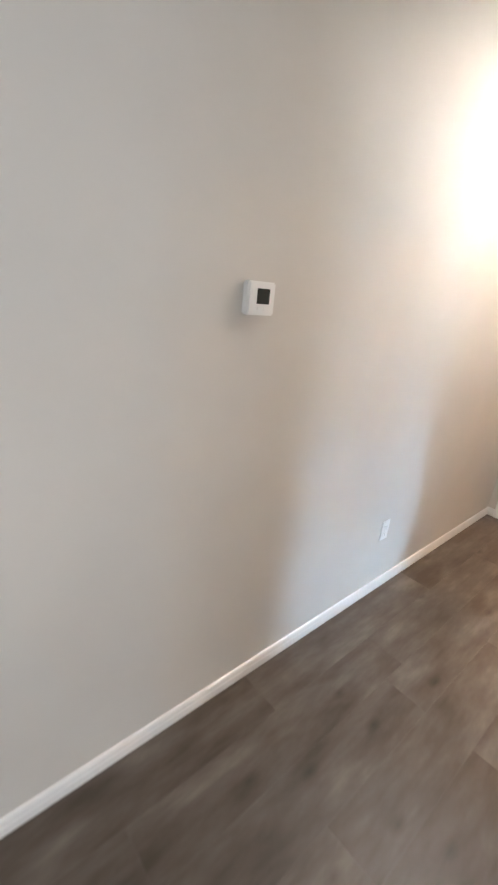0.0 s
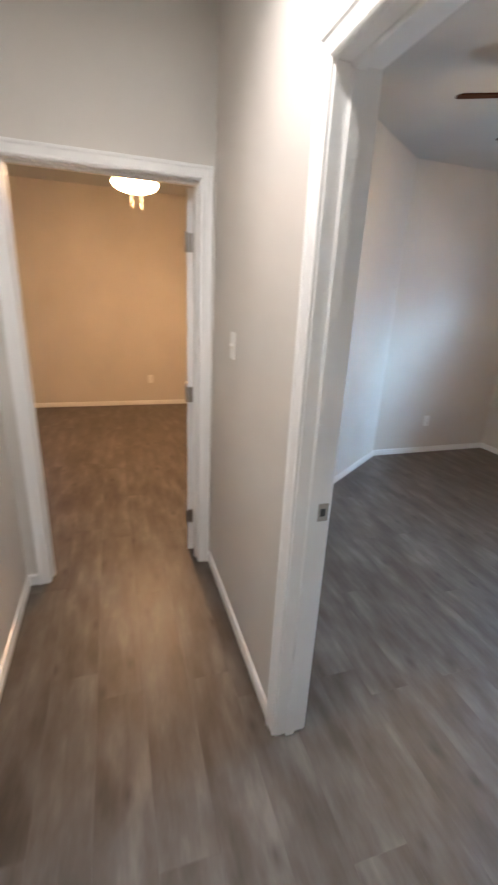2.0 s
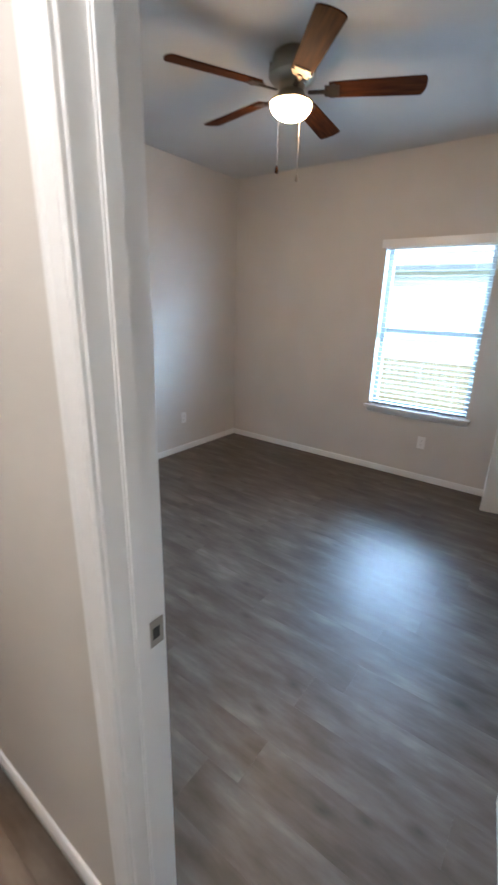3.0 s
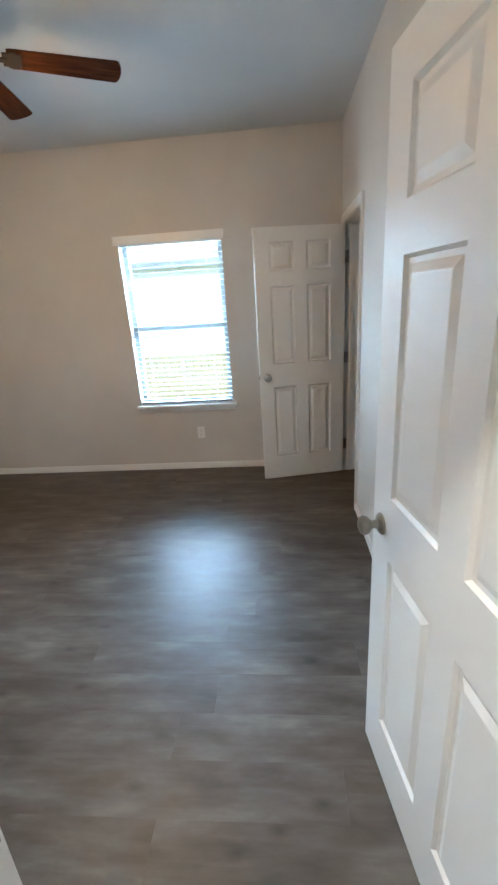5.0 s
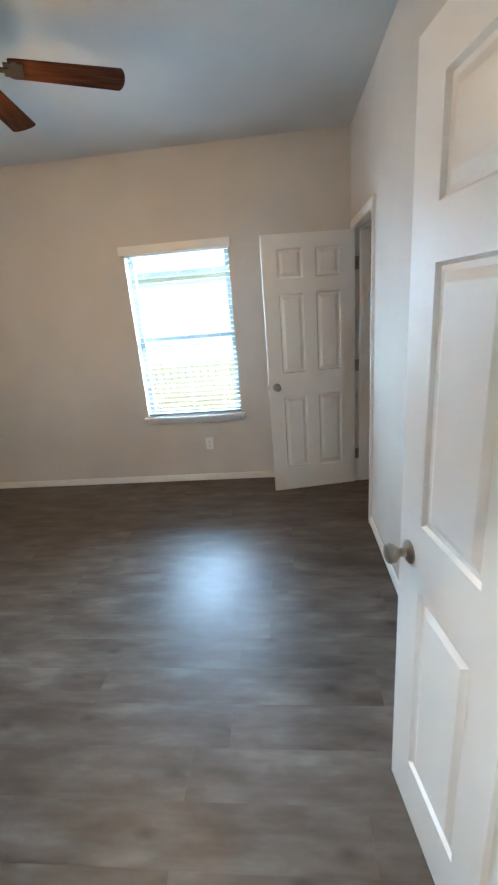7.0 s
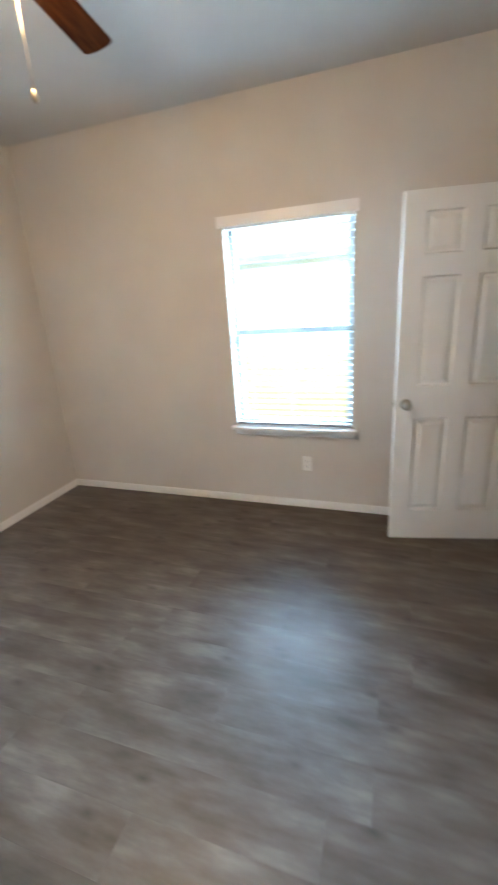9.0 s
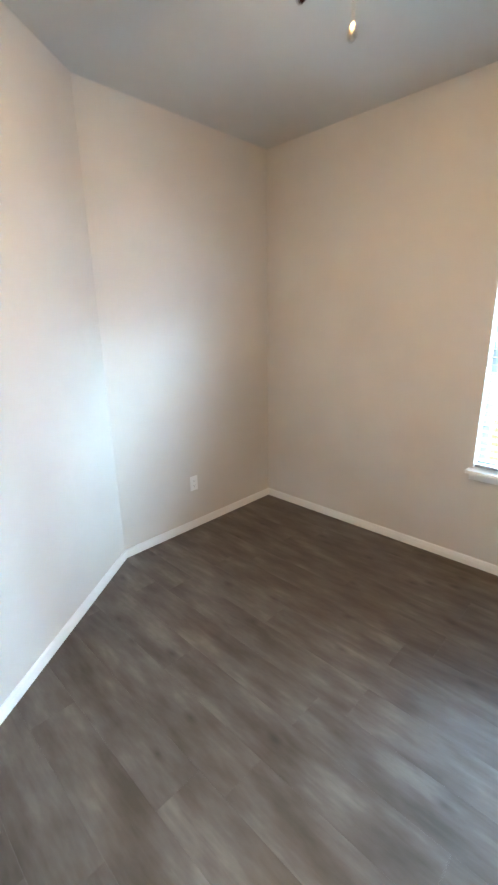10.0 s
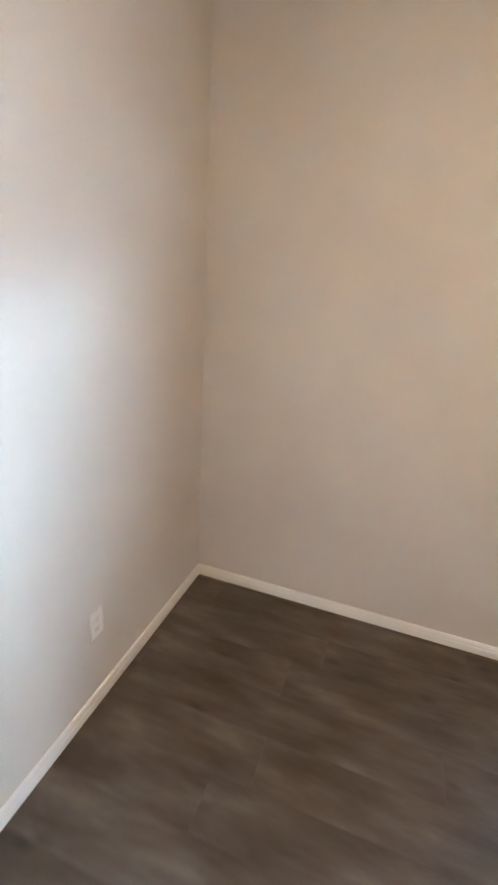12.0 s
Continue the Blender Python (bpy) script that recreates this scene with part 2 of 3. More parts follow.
def door_frame(name, label, width, top, thick, m, stop_at, strike=None, leaf=None):
    """Jambs, stops and two casings; local x along the wall, y through it from 0 to thick."""
    root = tagged(new(name), label, "door frame", kind="structure")
    root.matrix_basis = m
    j = 0.018
    boxes("jamb", [(-j, 0, -0.001, thick + 0.001, 0.003, top + j), (width, width + j, -0.001, thick + 0.001, 0.003, top + j),
                   (0, width, -0.001, thick + 0.001, top, top + j)], TRIM, root, 0.0015)
    s0, s1 = stop_at
    boxes("stop", [(0.0005, 0.011, s0, s1, 0.003, top - 0.011), (width - 0.011, width - 0.0005, s0, s1, 0.003, top - 0.011),
                   (0.0005, width - 0.0005, s0, s1, top - 0.011, top - 0.0005)], TRIM, root, 0.0038)
    casing(root, -0.005, width + 0.005, top + 0.005, Matrix.Translation((0, 0, 0)) @ Matrix.Diagonal((1, -1, 1, 1)))
    casing(root, -0.005, width + 0.005, top + 0.005, Matrix.Translation((0, thick, 0)))
    if strike:
        sx, sy, sgn = strike
        bm = bmesh.new()
        add_box(bm, sx, sx + sgn * 0.002, sy - 0.02, sy + 0.02, 0.905, 0.965)
        add_box(bm, sx + sgn * 0.0015, sx + sgn * 0.0026, sy - 0.010, sy + 0.007, 0.922, 0.948, 1)
        finish("strike_plate", bm, NICKEL, DARK, parent=root)
    if leaf:
        for z in (0.262, 1.032, 1.812):
            boxes("hinge_leaf", [(width - 0.0025, width - 0.0004, leaf[0], leaf[1], z - 0.046, z + 0.046)], NICKEL, root)
    return root


def panel_door(name, label, width, m, knob_side_hinges, hinge_z=(0.25, 1.02, 1.80)):
    """Six-panel slab, hinged at local x=0 and lying along +x, thickness from y=-0.035 to 0."""
    root = tagged(new(name), label, "door")
    root.matrix_basis = m
    h, t, st, mu = 2.03, 0.035, 0.115, 0.10
    pw = (width - 2 * st - mu) / 2
    xs = [0, st, st + pw, st + pw + mu, width - st, width]
    zs = [0, 0.205, 0.820, 1.012, 1.613, 1.722, 1.930, h]
    rings = [(0, 0), (0.008, -0.0095), (0.020, -0.0095), (0.040, -0.002), (0.043, -0.0015)]
    bm = bmesh.new()
    for y, s in ((0.0, 1), (-t, -1)):
        for i in range(5):
            for k in range(7):
                x0, x1, z0, z1 = xs[i], xs[i + 1], zs[k], zs[k + 1]
                if i in (1, 3) and k in (1, 3, 5):
                    loops = [[bm.verts.new((a, y + s * d, b)) for a, b in ((x0 + o, z0 + o), (x1 - o, z0 + o), (x1 - o, z1 - o), (x0 + o, z1 - o))] for o, d in rings]
                    for p, q in zip(loops, loops[1:]):
                        for c in range(4):
                            e = (c + 1) % 4
                            bm.faces.new((p[c], p[e], q[e], q[c]))
                    bm.faces.new(loops[-1])
                else:
                    bm.faces.new([bm.verts.new(p) for p in ((x0, y, z0), (x1, y, z0), (x1, y, z1), (x0, y, z1))])
    for a in ((0, 0), (width, width)):
        bm.faces.new([bm.verts.new(p) for p in ((a[0], 0, 0), (a[0], -t, 0), (a[0], -t, h), (a[0], 0, h))])
    for z in (0, h):
        bm.faces.new([bm.verts.new(p) for p in ((0, 0, z), (width, 0, z), (width, -t, z), (0, -t, z))])
    bmesh.ops.remove_doubles(bm, verts=bm.verts[:], dist=0.0002)
    off = Matrix.Translation((0, 0, 0.012))
    finish("slab", bm, DOORPAINT, parent=root, m=off)
    kx, kz = width - 0.06, 0.92
    bm = bmesh.new()
    for s, y in ((1, 0.0), (-1, -t)):
        prof = [(0.032, 0.0), (0.032, 0.004), (0.026, 0.009), (0.013, 0.013), (0.0115, 0.028), (0.018, 0.034), (0.0265, 0.044), (0.028, 0.053), (0.024, 0.062), (0.012, 0.067), (0.004, 0.068)]
        lathe(bm, [(r, y + s * d) for r, d in prof], 24, 0, "y", (kx, 0, kz))
    tagged(finish("knob", bm, NICKEL, parent=root, smooth=True), "round satin nickel door knob")
    boxes("latch", [(width - 0.001, width + 0.0015, -0.029, -0.006, kz - 0.028, kz + 0.028), (width, width + 0.010, -0.024, -0.011, kz - 0.008, kz + 0.008)], NICKEL, root)
    for z in hinge_z:
        bm = bmesh.new()
        hy = 0.004 if knob_side_hinges > 0 else -t - 0.004
        lathe(bm, [(0.0065, z - 0.044), (0.0065, z + 0.044)], 12, 0, "z", (-0.003, hy, 0))
        lathe(bm, [(0.004, z + 0.044), (0.0075, z + 0.046), (0.003, z + 0.052)], 12, 0, "z", (-0.003, hy, 0))
        add_box(bm, -0.0022, 0.0004, -t + 0.004, -0.004, z - 0.044, z + 0.044)
        finish("hinge", bm, NICKEL, parent=root, smooth=True)
    return root


# ---- structure ----
H = 2.76                     # ceiling height
WX, HX0, HX1 = -0.795, 0.222, 0.334   # hall's west face, partition's two faces
EX0, EX1 = 3.80, 3.925       # east wall
NY0, NY1 = 4.65, 4.77        # bedroom's north wall
SY0, SY1 = 1.005, 1.12       # bedroom's south wall
EY0, EY1 = 3.195, 3.31       # wall at the end of the hall
BD0, BD1 = 1.222, 2.036      # bedroom doorway in the partition
ED0, ED1 = -0.676, 0.146     # doorway at the end of the hall
CD0, CD1 = 2.925, 3.640      # closet doorway
TOP = 2.048
W0, W1, WZ0, WZ1 = 2.10, 2.97, 0.636, 2.07     # bedroom window
LY, RY = -3.2, 7.19          # house's south and north faces
FX0, FX1 = -2.60, 1.55       # far room's sides


def wall(name, label, rows, mat=WALL):
    return tagged(boxes(name, rows, mat), label, "wall", kind="structure")


wall("wall_hall_west", "warm grey painted hallway wall", [(WX - 0.115, WX, LY, EY1, 0, H)])
wall("wall_hall_east", "warm grey painted partition beside the bedroom doorway", [
    (HX0, HX1, 0.0, BD0 - 0.018, 0, H), (HX0, HX1, BD1 + 0.018, EY1, 0, H), (HX0, HX1, BD0 - 0.018, BD1 + 0.018, TOP + 0.018, H)])
wall("wall_hall_end", "warm grey painted wall round the doorway at the hall's end", [
    (WX, ED0 - 0.018, EY0, EY1, 0, H), (ED1 + 0.018, HX0, EY0, EY1, 0, H), (ED0 - 0.018, ED1 + 0.018, EY0, EY1, TOP + 0.018, H)])
wall("wall_bedroom_east", "warm grey painted bedroom wall with a window", [
    (EX0, EX1, LY, W0, 0, H), (EX0, EX1, W1, NY1, 0, H), (EX0, EX1, W0, W1, 0, WZ0), (EX0, EX1, W0, W1, WZ1, H)])
wall("wall_bedroom_north", "warm grey painted bedroom wall", [(2.328, EX0, NY0, NY1, 0, H)])
bm = bmesh.new()
DG0, DG1 = Vector((HX1, 3.185)), Vector((2.328, NY0))
dn = Vector((-(DG1 - DG0).y, (DG1 - DG0).x)).normalized() * 0.115
lo = [bm.verts.new((p.x, p.y, 0)) for p in (DG0, DG1, DG1 + dn, DG0 + dn)]
hi = [bm.verts.new((v.co.x, v.co.y, H)) for v in lo]
bm.faces.new(lo), bm.faces.new(hi)
for i in range(4):
    bm.faces.new((lo[i], lo[(i + 1) % 4], hi[(i + 1) % 4], hi[i]))
tagged(finish("wall_bedroom_diagonal", bm, WALL), "slanted warm grey bedroom wall in soft daylight", "wall", kind="structure")
wall("wall_bedroom_south", "warm grey painted bedroom wall with a closet doorway", [
    (HX1, CD0 - 0.018, SY0, SY1, 0, H), (CD1 + 0.018, EX0, SY0, SY1, 0, H), (CD0 - 0.018, CD1 + 0.018, SY0, SY1, TOP + 0.018, H)])
wall("wall_closet", "plain painted walls inside the closet", [(2.30, 2.40, 0.0, SY0, 0, H)])
wall("wall_living_north", "plain painted wall beside the hall's mouth", [(HX1, EX0, -0.115, 0.0, 0, H)])
wall("wall_living_south", "plain painted wall behind the hall", [(WX - 0.115, EX1, LY - 0.15, LY, 0, H)])
# Unseen wall; its opening is added only to hold the fill lamp.
wall("wall_living_east", "plain painted wall with an unseen opening added for fill light", [
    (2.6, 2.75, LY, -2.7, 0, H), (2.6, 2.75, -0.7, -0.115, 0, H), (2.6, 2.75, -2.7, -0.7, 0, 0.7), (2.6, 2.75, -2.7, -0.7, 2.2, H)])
wall("wall_far_west", "warm lit wall of the far room", [(FX0 - 0.15, FX0, EY0, RY + 0.15, 0, H), (FX0, WX - 0.115, EY0, EY1, 0, H)])
wall("wall_far_east", "warm lit wall of the far room", [(FX1, FX1 + 0.12, 4.22, RY + 0.15, 0, H)])
wall("wall_far_north", "warm lit tan wall of the far room", [
    (FX0, -2.45, RY, RY + 0.15, 0, H), (-1.55, FX1, RY, RY + 0.15, 0, H), (-2.45, -1.55, RY, RY + 0.15, 0, 0.65), (-2.45, -1.55, RY, RY + 0.15, 2.05, H)])
wall("wall_house_west", "plain outer wall closing the house", [(FX0 - 0.15, FX0, LY - 0.15, EY0, 0, H), (FX0, WX - 0.115, LY - 0.15, LY, 0, H)])
wall("wall_house_northeast", "plain outer walls closing the house", [(EX0, EX1, NY1, RY + 0.15, 0, H), (FX1 + 0.12, EX0, RY, RY + 0.15, 0, H)])
tagged(boxes("ceiling", [(FX0 - 0.15, EX1, LY - 0.15, RY + 0.15, H, H + 0.2)], CEIL), "flat off-white ceiling", "ceiling", kind="structure")

door_frame("door_frame_bedroom", "white painted door frame with moulded casing", BD1 - BD0, TOP, HX1 - HX0,
           pose(HX1, BD0, 0, 0, 0, 90), (0.040, 0.076), (BD1 - BD0 - 0.0005, 0.0225, -1))
door_frame("door_frame_hall_end", "white painted door frame with moulded casing", ED1 - ED0, TOP, EY1 - EY0,
           pose(ED0, EY0, 0), (0.039, 0.075), leaf=(EY1 - EY0 - 0.036, EY1 - EY0 - 0.001))
door_frame("door_frame_closet", "white painted closet door frame with moulded casing", CD1 - CD0, TOP, SY1 - SY0,
           pose(CD0, SY0, 0), (0.038, 0.074), leaf=(SY1 - SY0 - 0.036, SY1 - SY0 - 0.001))

c = 0.064
baseboard([(WX, LY), (WX, EY0), (ED0 - c, EY0)], -1)
baseboard([(ED1 + c, EY0), (HX0, EY0), (HX0, BD1 + c)], -1)
baseboard([(HX0, BD0 - c), (HX0, 0.0)], -1)
baseboard([(HX1, BD1 + c), (HX1, DG0.y), (DG1.x, DG1.y), (EX0, NY0), (EX0, SY1), (CD1 + c, SY1)], -1)
baseboard([(CD0 - c, SY1), (HX1, SY1)], -1)
baseboard([(FX0, RY), (FX1, RY)], -1)

# ---- doors ----
panel_door("bedroom_door", "white six-panel bedroom door standing open", 0.822, pose(HX1 + 0.012, BD0 + 0.004, 0, 0, 0, 8.6) @ Matrix.Translation((0, 0.035, 0)), -1)
panel_door("closet_door", "white six-panel closet door standing half open", 0.712, pose(CD1 - 0.004, SY1 + 0.008, 0, 0, 0, 101.3) @ Matrix.Translation((0, 0.035, 0)), -1)
panel_door("far_room_door", "white six-panel door swung open into the far room", 0.815, pose(ED1 - 0.004, EY1 + 0.012, 0, 0, 0, 77) @ Matrix.Translation((0, 0.035, 0)), 1)

# ---- bedroom window ----
win = tagged(new("window_1"), "white vinyl single-hung window in a plain recess", "window", kind="structure")
GX = 3.905
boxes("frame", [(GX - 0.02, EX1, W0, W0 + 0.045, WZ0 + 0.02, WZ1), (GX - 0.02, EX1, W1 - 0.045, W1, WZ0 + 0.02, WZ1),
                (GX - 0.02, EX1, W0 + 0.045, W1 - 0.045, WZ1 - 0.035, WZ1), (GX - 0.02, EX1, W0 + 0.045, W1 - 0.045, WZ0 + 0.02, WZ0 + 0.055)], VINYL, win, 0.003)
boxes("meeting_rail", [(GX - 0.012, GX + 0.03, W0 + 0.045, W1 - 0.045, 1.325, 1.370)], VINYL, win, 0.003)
pane = boxes("pane", [(GX + 0.008, GX + 0.012, W0 + 0.03, W1 - 0.03, WZ0 + 0.05, WZ1 - 0.03)], GLASS, win)
pane.visible_shadow = False
bm = bmesh.new()
add_box(bm, 3.737, GX - 0.02, W0 + 0.001, W1 - 0.001, WZ0 - 0.002, WZ0 + 0.018)
add_box(bm, 3.737, EX0 - 0.0005, W0 - 0.034, W0 + 0.001, WZ0 - 0.002, WZ0 + 0.018)
add_box(bm, 3.737, EX0 - 0.0005, W1 - 0.001, W1 + 0.025, WZ0 - 0.002, WZ0 + 0.018)
add_box(bm, 3.783, EX0 - 0.0005, W0 - 0.02, W1 + 0.012, WZ0 - 0.05, WZ0 - 0.002)
finish("sill", bm, TRIM, parent=win)

blind = tagged(new("window_blind"), "white slatted blind lowered with open slats", "blind")
boxes("valance", [(3.778, EX0 - 0.001, W0 - 0.022, W1 + 0.038, 2.032, 2.100), (EX0 - 0.001, 3.86, W0 + 0.004, W1 - 0.004, 2.02, 2.066)], TRIM, blind, 0.003)
boxes("bottom_rail", [(3.805, 3.857, W0 + 0.006, W1 - 0.006, 0.662, 0.678)], SLAT, blind, 0.003)
bm = bmesh.new()
n = 6
prof = [(-0.025 + 0.05 * i / n, 0.0022 * (1 - (2 * i / n - 1) ** 2)) for i in range(n + 1)]
tilt = radians(0)
prof = [(x * math.cos(tilt) - z * math.sin(tilt), x * math.sin(tilt) + z * math.cos(tilt)) for x, z in prof]
ends = []
for y in (W0 + 0.006, W1 - 0.006):
    ends.append([bm.verts.new((x, y, z + 0.0013)) for x, z in prof] + [bm.verts.new((x, y, z - 0.0013)) for x, z in reversed(prof)])
k = len(ends[0])
for i in range(k):
    bm.faces.new((ends[0][i], ends[0][(i + 1) % k], ends[1][(i + 1) % k], ends[1][i]))
bm.faces.new(ends[0]), bm.faces.new(ends[1])
slat = finish("slat", bm, SLAT, parent=blind, smooth=True)
slat.location = (3.831, 0, 0.705)
z = 0.705 + 0.044
while z < 2.015:
    s = new("slat", slat.data)
    s.parent, s.location = blind, (3.831, 0, z)
    z += 0.044
cords = [(x - 0.0005, x + 0.0005, y - 0.0006, y + 0.0006, 0.67, 2.03) for x in (3.804, 3.858) for y in (W0 + 0.14, (W0 + W1) / 2, W1 - 0.14)]
boxes("ladder_cord", cords, CORD, blind)

# far room's opening (the living room's is added, unseen, for fill light)
boxes_far = tagged(boxes("window_2", [(-2.45, -2.41, RY, RY + 0.15, 0.65, 2.05), (-1.59, -1.55, RY, RY + 0.15, 0.65, 2.05), (-2.41, -1.59, RY, RY + 0.15, 0.65, 0.69), (-2.41, -1.59, RY, RY + 0.15, 2.01, 2.05)], VINYL), "white vinyl window frame", "window", kind="structure")


# ---- ceiling fan ----
def ceiling_fan(x, y):
    root = tagged(new("ceiling_fan"), "hugger ceiling fan with five mahogany blades and a lit bowl", "ceiling fan")
    root.location = (x, y, 0)
    bm = bmesh.new()
    lathe(bm, [(0.085, H - 0.001), (0.098, H - 0.012), (0.108, H - 0.05), (0.122, H - 0.075), (0.122, H - 0.105), (0.105, H - 0.125), (0.07, H - 0.14), (0.062, H - 0.165),
               (0.070, H - 0.172), (0.078, H - 0.195), (0.098, H - 0.206), (0.113, H - 0.212), (0.114, H - 0.222), (0.05, H - 0.224)], 40)
    for i in range(10):
        a = 2 * math.pi * i / 10
        d = Matrix.Rotation(a, 4, "Z")
        bmesh.ops.transform(bm, matrix=d, verts=add_box(bm, 0.112, 0.1235, -0.006, 0.006, H - 0.10, H - 0.06))
    finish("housing", bm, BRONZE, parent=root, smooth=True)
    bm = bmesh.new()
    rim, deep = 0.107, 0.068
    lathe(bm, [(rim * math.cos(a), H - 0.224 - deep * math.sin(a)) for a in [math.pi / 2 * i / 12 for i in range(12)]] + [(0.004, H - 0.224 - deep)], 40)
    tagged(finish("bowl", bm, FANBOWL, parent=root, smooth=True), "glowing frosted glass bowl")
    bm = bmesh.new()
    outline = []
    for i in range(9):                                       # rounded tip
        a = -math.pi / 2 + math.pi * i / 8
        outline.append((0.645 + 0.025 * math.cos(a), 0.066 * math.sin(a)))
    outline = [(0.19, -0.050), (0.21, -0.054)] + outline + [(0.21, 0.054), (0.19, 0.050)]
    up = [bm.verts.new((px, py, 0.003)) for px, py in outline]
    dn_ = [bm.verts.new((px, py, -0.003)) for px, py in outline]
    bm.faces.new(up), bm.faces.new(dn_[::-1])
    for i in range(len(up)):
        j = (i + 1) % len(up)
        bm.faces.new((up[i], dn_[i], dn_[j], up[j]))
    blade = finish("blade", bm, BLADE, parent=root)
    bm = bmesh.new()
    for r in ((0.085, 0.19, -0.014, 0.014, -0.012, -0.006), (0.17, 0.245, -0.040, 0.040, -0.008, -0.0035), (0.20, 0.225, -0.05, -0.03, -0.009, -0.0035), (0.20, 0.225, 0.03, 0.05, -0.009, -0.0035)):
        add_box(bm, *r)
    bevel_all(bm, 0.002)
    arm = finish("blade_iron", bm, IRON, parent=root, smooth=True)
    for i in range(5):
        m = pose(0, 0, H - 0.164, 0, 0, 9 + 72 * i) @ pose(0, 0, 0, -12)
        for part in (blade, arm):
            o = part if i == 0 else new(part.name.split(".")[0], part.data)
            o.parent, o.matrix_basis = root, m
    for dx, dy, z0 in ((0.088, -0.005, 2.205), (-0.108, 0.0, 2.205)):
        bm = bmesh.new()
        lathe(bm, [(0.0016, H - 0.20), (0.0016, z0 + 0.03)], 8, 0, "z", (dx, dy, 0))
        zz = z0 + 0.034
        while zz < H - 0.21:
            bmesh.ops.create_icosphere(bm, subdivisions=1, radius=0.0026, matrix=Matrix.Translation((dx, dy, zz)))
            zz += 0.0085
        finish("pull_chain", bm, NICKEL, parent=root, smooth=True)
        bm = bmesh.new()
        lathe(bm, [(0.003, z0 + 0.034), (0.006, z0 + 0.028), (0.0095, z0 + 0.012), (0.010, z0 + 0.004), (0.005, z0 - 0.003)], 14, 0, "z", (dx, dy, 0))
        finish("chain_fob", bm, BLADE if dx < 0 else NICKEL, parent=root, smooth=True)
    return root


ceiling_fan(2.11, 2.945)


def dome_light(x, y, label, mat, drop, rim=0.14):
    root = tagged(new("ceiling_light"), label, "ceiling light")
    root.location = (x, y, 0)
    bm = bmesh.new()
    lathe(bm, [(0.06, H - 0.001), (0.065, H - 0.02), (0.03, H - 0.03), (0.02, H - drop), (rim - 0.01, H - drop - 0.005), (rim + 0.01, H - drop - 0.02), (0.05, H - drop - 0.022)], 32)
    finish("canopy", bm, NICKEL, parent=root, smooth=True)
    bm = bmesh.new()
    lathe(bm, [(rim * math.cos(a), H - drop - 0.024 - 0.075 * math.sin(a)) for a in [math.pi / 2 * i / 10 for i in range(10)]] + [(0.004, H - drop - 0.099)], 32)
    finish("bowl", bm, mat, parent=root, smooth=True)
    return root


def disc_light(x, y, label, mat):
    """A flat round ceiling light: a stepped white trim ring round a lens that faces down."""
    root = tagged(new("ceiling_light"), label, "ceiling light")
    root.location = (x, y, 0)
    bm = bmesh.new()
    lathe(bm, [(0.112, H - 0.0005), (0.112, H - 0.006), (0.106, H - 0.016), (0.094, H - 0.020), (0.088, H - 0.019), (0.086, H - 0.014)], 40)
    finish("trim_ring", bm, PLASTIC, parent=root, smooth=True)
    bm = bmesh.new()
    lathe(bm, [(0.0855, H - 0.0145), (0.0855, H - 0.0165), (0.06, H - 0.0172), (0.004, H - 0.0176)], 40)
    tagged(finish("lens", bm, mat, parent=root, smooth=True), "glowing frosted lens")
    return root


def downlight(x, y):
    """The beam of the hallway's ceiling light, which throws down and little to the sides."""
    d = bpy.data.lights.new("hall_beam", "SPOT")
    d.energy, d.color, d.spot_size, d.spot_blend, d.shadow_soft_size = HALL_BEAM, (1.0, 0.88, 0.76), radians(150), 0.9, 0.03
    new("hall_beam", d).matrix_world = look((x, y, H - 0.085), (x, y, 0))


downlight(-0.18, 1.97)
disc_light(-0.18, 1.97, "flat round white ceiling light, lit, in the hallway", HALLBOWL)
far = dome_light(-0.02, 5.25, "warm lit bowl light hanging in the far room", FARBOWL, 0.305, 0.19)
for dx in (-0.03, 0.05):
    bm = bmesh.new()
    lathe(bm, [(0.002, H - 0.39), (0.002, H - 0.50), (0.008, H - 0.51), (0.004, H - 0.53)], 8, 0, "z", (dx, 0.02, 0))
    finish("pull_chain", bm, NICKEL, parent=far, smooth=True)


# ---- fittings on the walls ----
def wall_plate(name, label, category, m, kind):
    """A plate 70 x 115 mm, local x along the wall, y off it."""
    root = tagged(new(name), label, category, group="wall outlets" if kind == "outlet" else "")
    root.matrix_basis = m
    boxes("plate", [(-0.035, 0.035, 0.0003, 0.0055, -0.0575, 0.0575)], PLASTIC, root, 0.0022)
    if kind == "outlet":
        for z0 in (-0.0195, 0.0195):
            boxes("socket", [(-0.0165, 0.0165, 0.005, 0.0075, z0 - 0.014, z0 + 0.014)], PLASTIC, root, 0.0012)
            boxes("slot", [(-0.0075, -0.0055, 0.0070, 0.0077, z0 - 0.001, z0 + 0.007), (0.0055, 0.0075, 0.0070, 0.0077, z0 - 0.001, z0 + 0.006), (-0.002, 0.002, 0.0070, 0.0077, z0 - 0.010, z0 - 0.006)], DARK, root)
    elif kind == "switch":
        boxes("toggle", [(-0.012, 0.012, 0.005, 0.0065, -0.022, 0.022)], PLASTIC, root, 0.0006)
        boxes("lever", [(-0.005, 0.005, 0.006, 0.017, -0.002, 0.009)], PLASTIC, root, 0.0015)
    return root


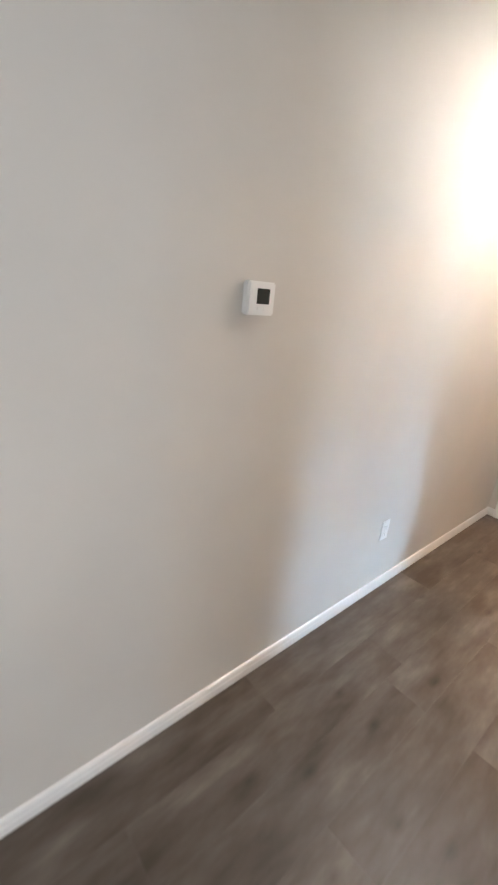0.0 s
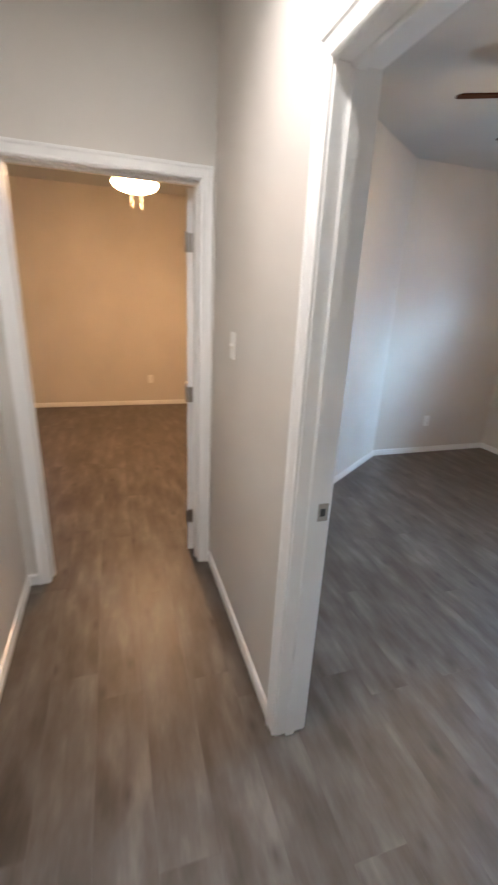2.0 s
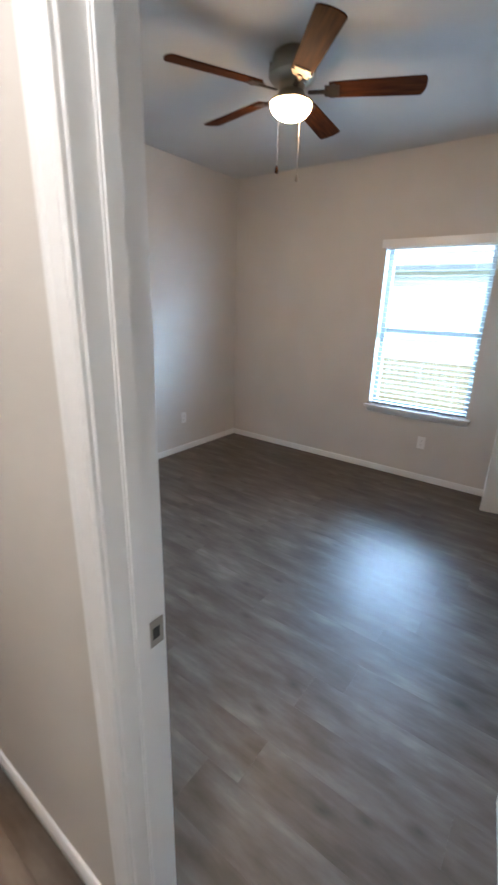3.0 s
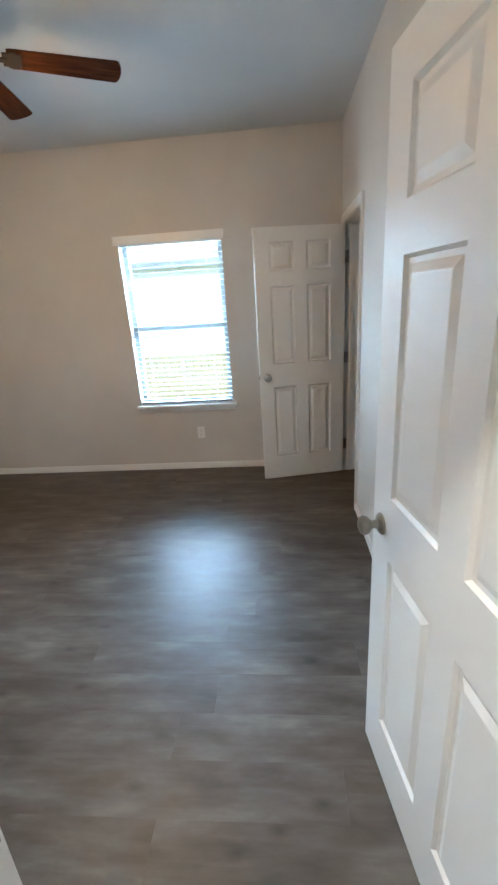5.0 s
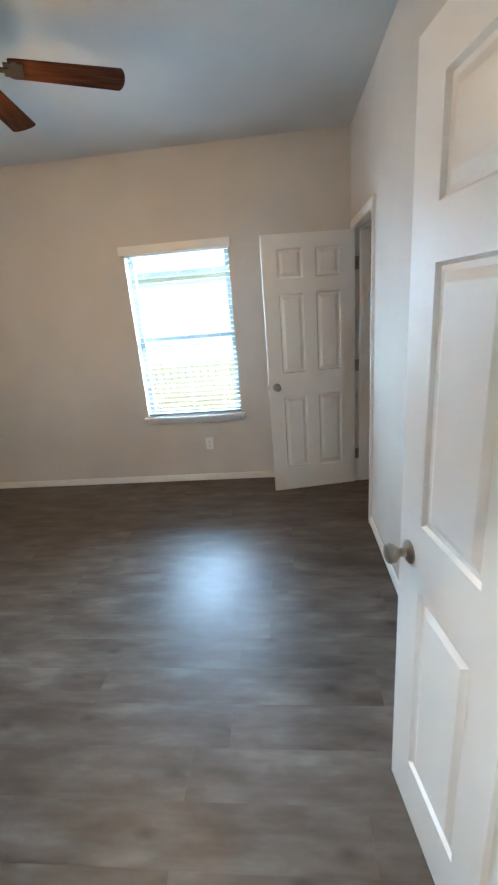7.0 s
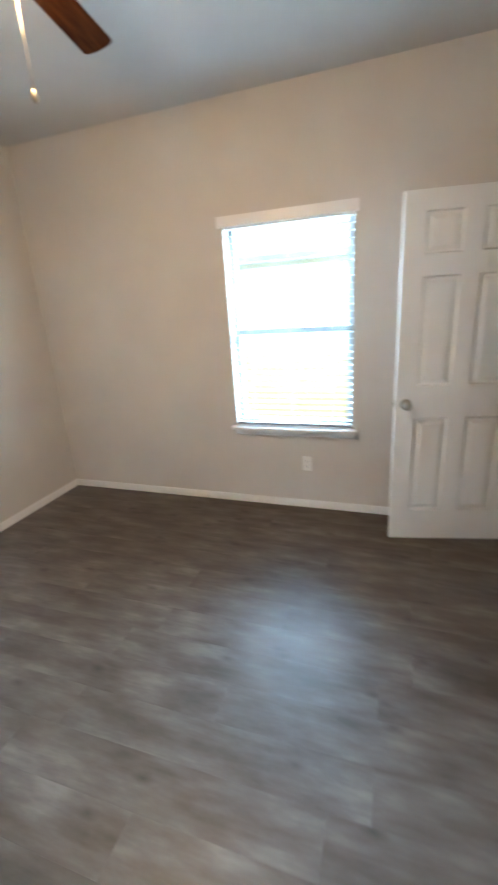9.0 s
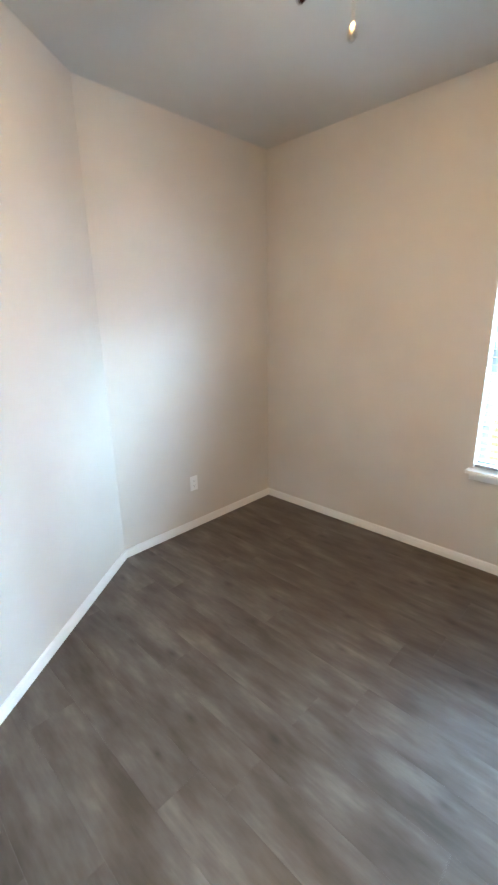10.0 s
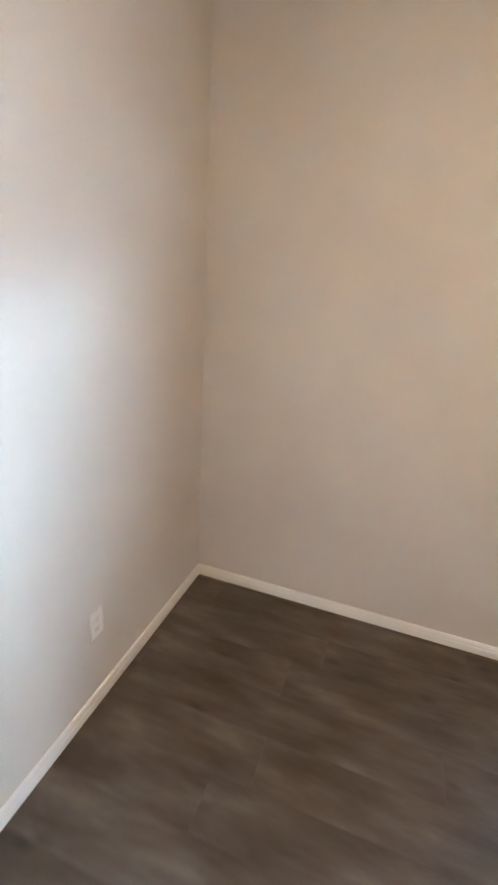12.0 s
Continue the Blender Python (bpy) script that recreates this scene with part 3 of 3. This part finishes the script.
OUT = "white duplex outlet low on the wall"
wall_plate("wall_outlet", OUT, "outlet", pose(WX, 1.59, 0.387, 0, 0, -90), "outlet")
wall_plate("wall_outlet", OUT, "outlet", pose(2.947, NY0, 0.366, 0, 0, 180), "outlet")
wall_plate("wall_outlet", OUT, "outlet", pose(EX0, 2.428, 0.368, 0, 0, 90), "outlet")
wall_plate("wall_outlet", OUT, "outlet", pose(1.925, SY1, 0.366), "outlet")
wall_plate("wall_outlet", OUT, "outlet", pose(0.21, RY, 0.38, 0, 0, 180), "outlet")
wall_plate("light_switch", "white toggle light switch on the hallway wall", "light switch", pose(HX0, 2.80, 1.352, 0, 0, 90), "switch")
wall_plate("wall_plate", "white cover plate on the hallway wall", "wall plate", pose(HX0, 1.008, 0.59, 0, 0, 90), "blank")

thermo = tagged(new("thermostat"), "small white wall thermostat with a grey display", "thermostat")
thermo.matrix_basis = pose(WX, 0.547, 1.477, 0, 0, -90)
boxes("case", [(-0.050, 0.050, 0.0003, 0.027, -0.044, 0.044)], PLASTIC, thermo, 0.0045)
tagged(boxes("display", [(-0.027, 0.019, 0.0268, 0.0282, -0.014, 0.026)], SCREEN, thermo, 0.0005), "dark grey display")
boxes("button", [(-0.024, -0.008, 0.0265, 0.0286, -0.030, -0.022), (0.0, 0.016, 0.0265, 0.0286, -0.030, -0.022)], PLASTIC, thermo, 0.0008)

# ---- outdoors ----
GZ = -0.8
# Added unseen skin, dark so the wall bounces little light onto the fence.
tagged(boxes("bounce_cut_skin", [(EX1, EX1 + 0.008, LY - 0.15, W0, GZ, H), (EX1, EX1 + 0.008, W1, RY + 0.15, GZ, H), (EX1, EX1 + 0.008, W0, W1, GZ, WZ0), (EX1, EX1 + 0.008, W0, W1, WZ1, H)], BOUNCE_CUT), "unseen dark skin added to cut light bounced off the wall", "outer wall", kind="structure")
# Unseen overhang, added to block high sun from the bedroom window.
tagged(boxes("eave", [(EX1, EX1 + 0.55, LY - 0.6, RY + 0.6, H + 0.02, H + 0.2)], BOUNCE_CUT), "unseen dark eave added to keep sun off the window", "eave", kind="structure")
bm = bmesh.new()
bm.faces.new([bm.verts.new(p) for p in ((-900, -900, GZ), (900, -900, GZ), (900, 900, GZ), (-900, 900, GZ))])
tagged(finish("ground", bm, GRASS), "grassy ground around the house", "ground", kind="structure")
tagged(boxes("foundation", [(FX0 - 0.15, EX1, LY - 0.15, RY + 0.15, GZ - 0.02, -0.014)], SUBFLOOR), "concrete slab under the floor", "foundation", kind="structure")
fence = tagged(new("wooden_fence"), "weathered board fence standing on grass", "fence")
fence.location = (8.0, 0, 0)
boxes("rail", [(0.02, 0.06, -4, 12, GZ + 0.3, GZ + 0.39), (0.02, 0.06, -4, 12, GZ + 1.1, GZ + 1.19)], FENCE, fence)
first = boxes("board", [(0, 0.018, -0.0716, 0.0716, GZ, GZ + 1.43)], FENCE, fence, 0.002)
for i in range(110):
    o = first if i == 0 else new("board", first.data)
    o.parent, o.location = fence, (0, -3.9 + 0.144 * i, random.uniform(-0.012, 0.012))
house = tagged(new("neighbouring_house"), "pale sided house beyond the fence", "house")
boxes("wall", [(12.3, 20, -6, 14, GZ, 2.45)], SIDING, house)
bm = bmesh.new()
zz = GZ
while zz < 2.4:
    v = [bm.verts.new(p) for y in (-6, 14) for p in ((12.3, y, zz), (12.275, y, zz), (12.298, y, zz + 0.18))]
    bm.faces.new((v[0], v[1], v[4], v[3])), bm.faces.new((v[1], v[2], v[5], v[4]))
    zz += 0.18
finish("siding", bm, SIDING, parent=house)
bm = bmesh.new()
v = [bm.verts.new(p) for p in ((11.8, -6.4, 2.42), (11.8, 14.4, 2.42), (16.2, 14.4, 4.0), (16.2, -6.4, 4.0), (20.6, -6.4, 2.42), (20.6, 14.4, 2.42),
                               (11.8, -6.4, 2.58), (11.8, 14.4, 2.58), (16.2, 14.4, 4.16), (16.2, -6.4, 4.16), (20.6, -6.4, 2.58), (20.6, 14.4, 2.58))]
for q in ((0, 1, 2, 3), (3, 2, 5, 4), (6, 7, 8, 9), (9, 8, 11, 10), (0, 1, 7, 6), (4, 5, 11, 10), (0, 3, 9, 6), (3, 4, 10, 9), (1, 2, 8, 7), (2, 5, 11, 8)):
    bm.faces.new([v[i] for i in q])
finish("roof", bm, ROOF, parent=house)

# ---- floor planks ----
floor = tagged(boxes("floor", [(FX0, EX0, LY, RY, -0.014, -0.006)], SUBFLOOR), "grey-brown wood-look vinyl plank floor", "floor", kind="structure")
PW, PL = 0.182, 1.22
bm = bmesh.new()
add_box(bm, -PW / 2 + 0.0001, PW / 2 - 0.0001, -PL / 2 + 0.0001, PL / 2 - 0.0001, -0.006, 0.002)
top = [e for e in bm.edges if all(v.co.z > 0 for v in e.verts)]
bmesh.ops.bevel(bm, geom=top, offset=0.0002, segments=1, affect="EDGES")
proto = finish("plank", bm, FLOOR)
first = True
cols = int((EX0 - FX0) / PW) + 1
for i in range(cols):
    x = FX0 + PW * (i + 0.5)
    y = LY - PL * ((i * 0.37 + 0.13 * (i % 3)) % 1.0) + PL / 2
    while y - PL / 2 < RY:
        o = proto if first else new("plank", proto.data)
        first = False
        o.parent, o.location = floor, (x, y, 0)
        y += PL
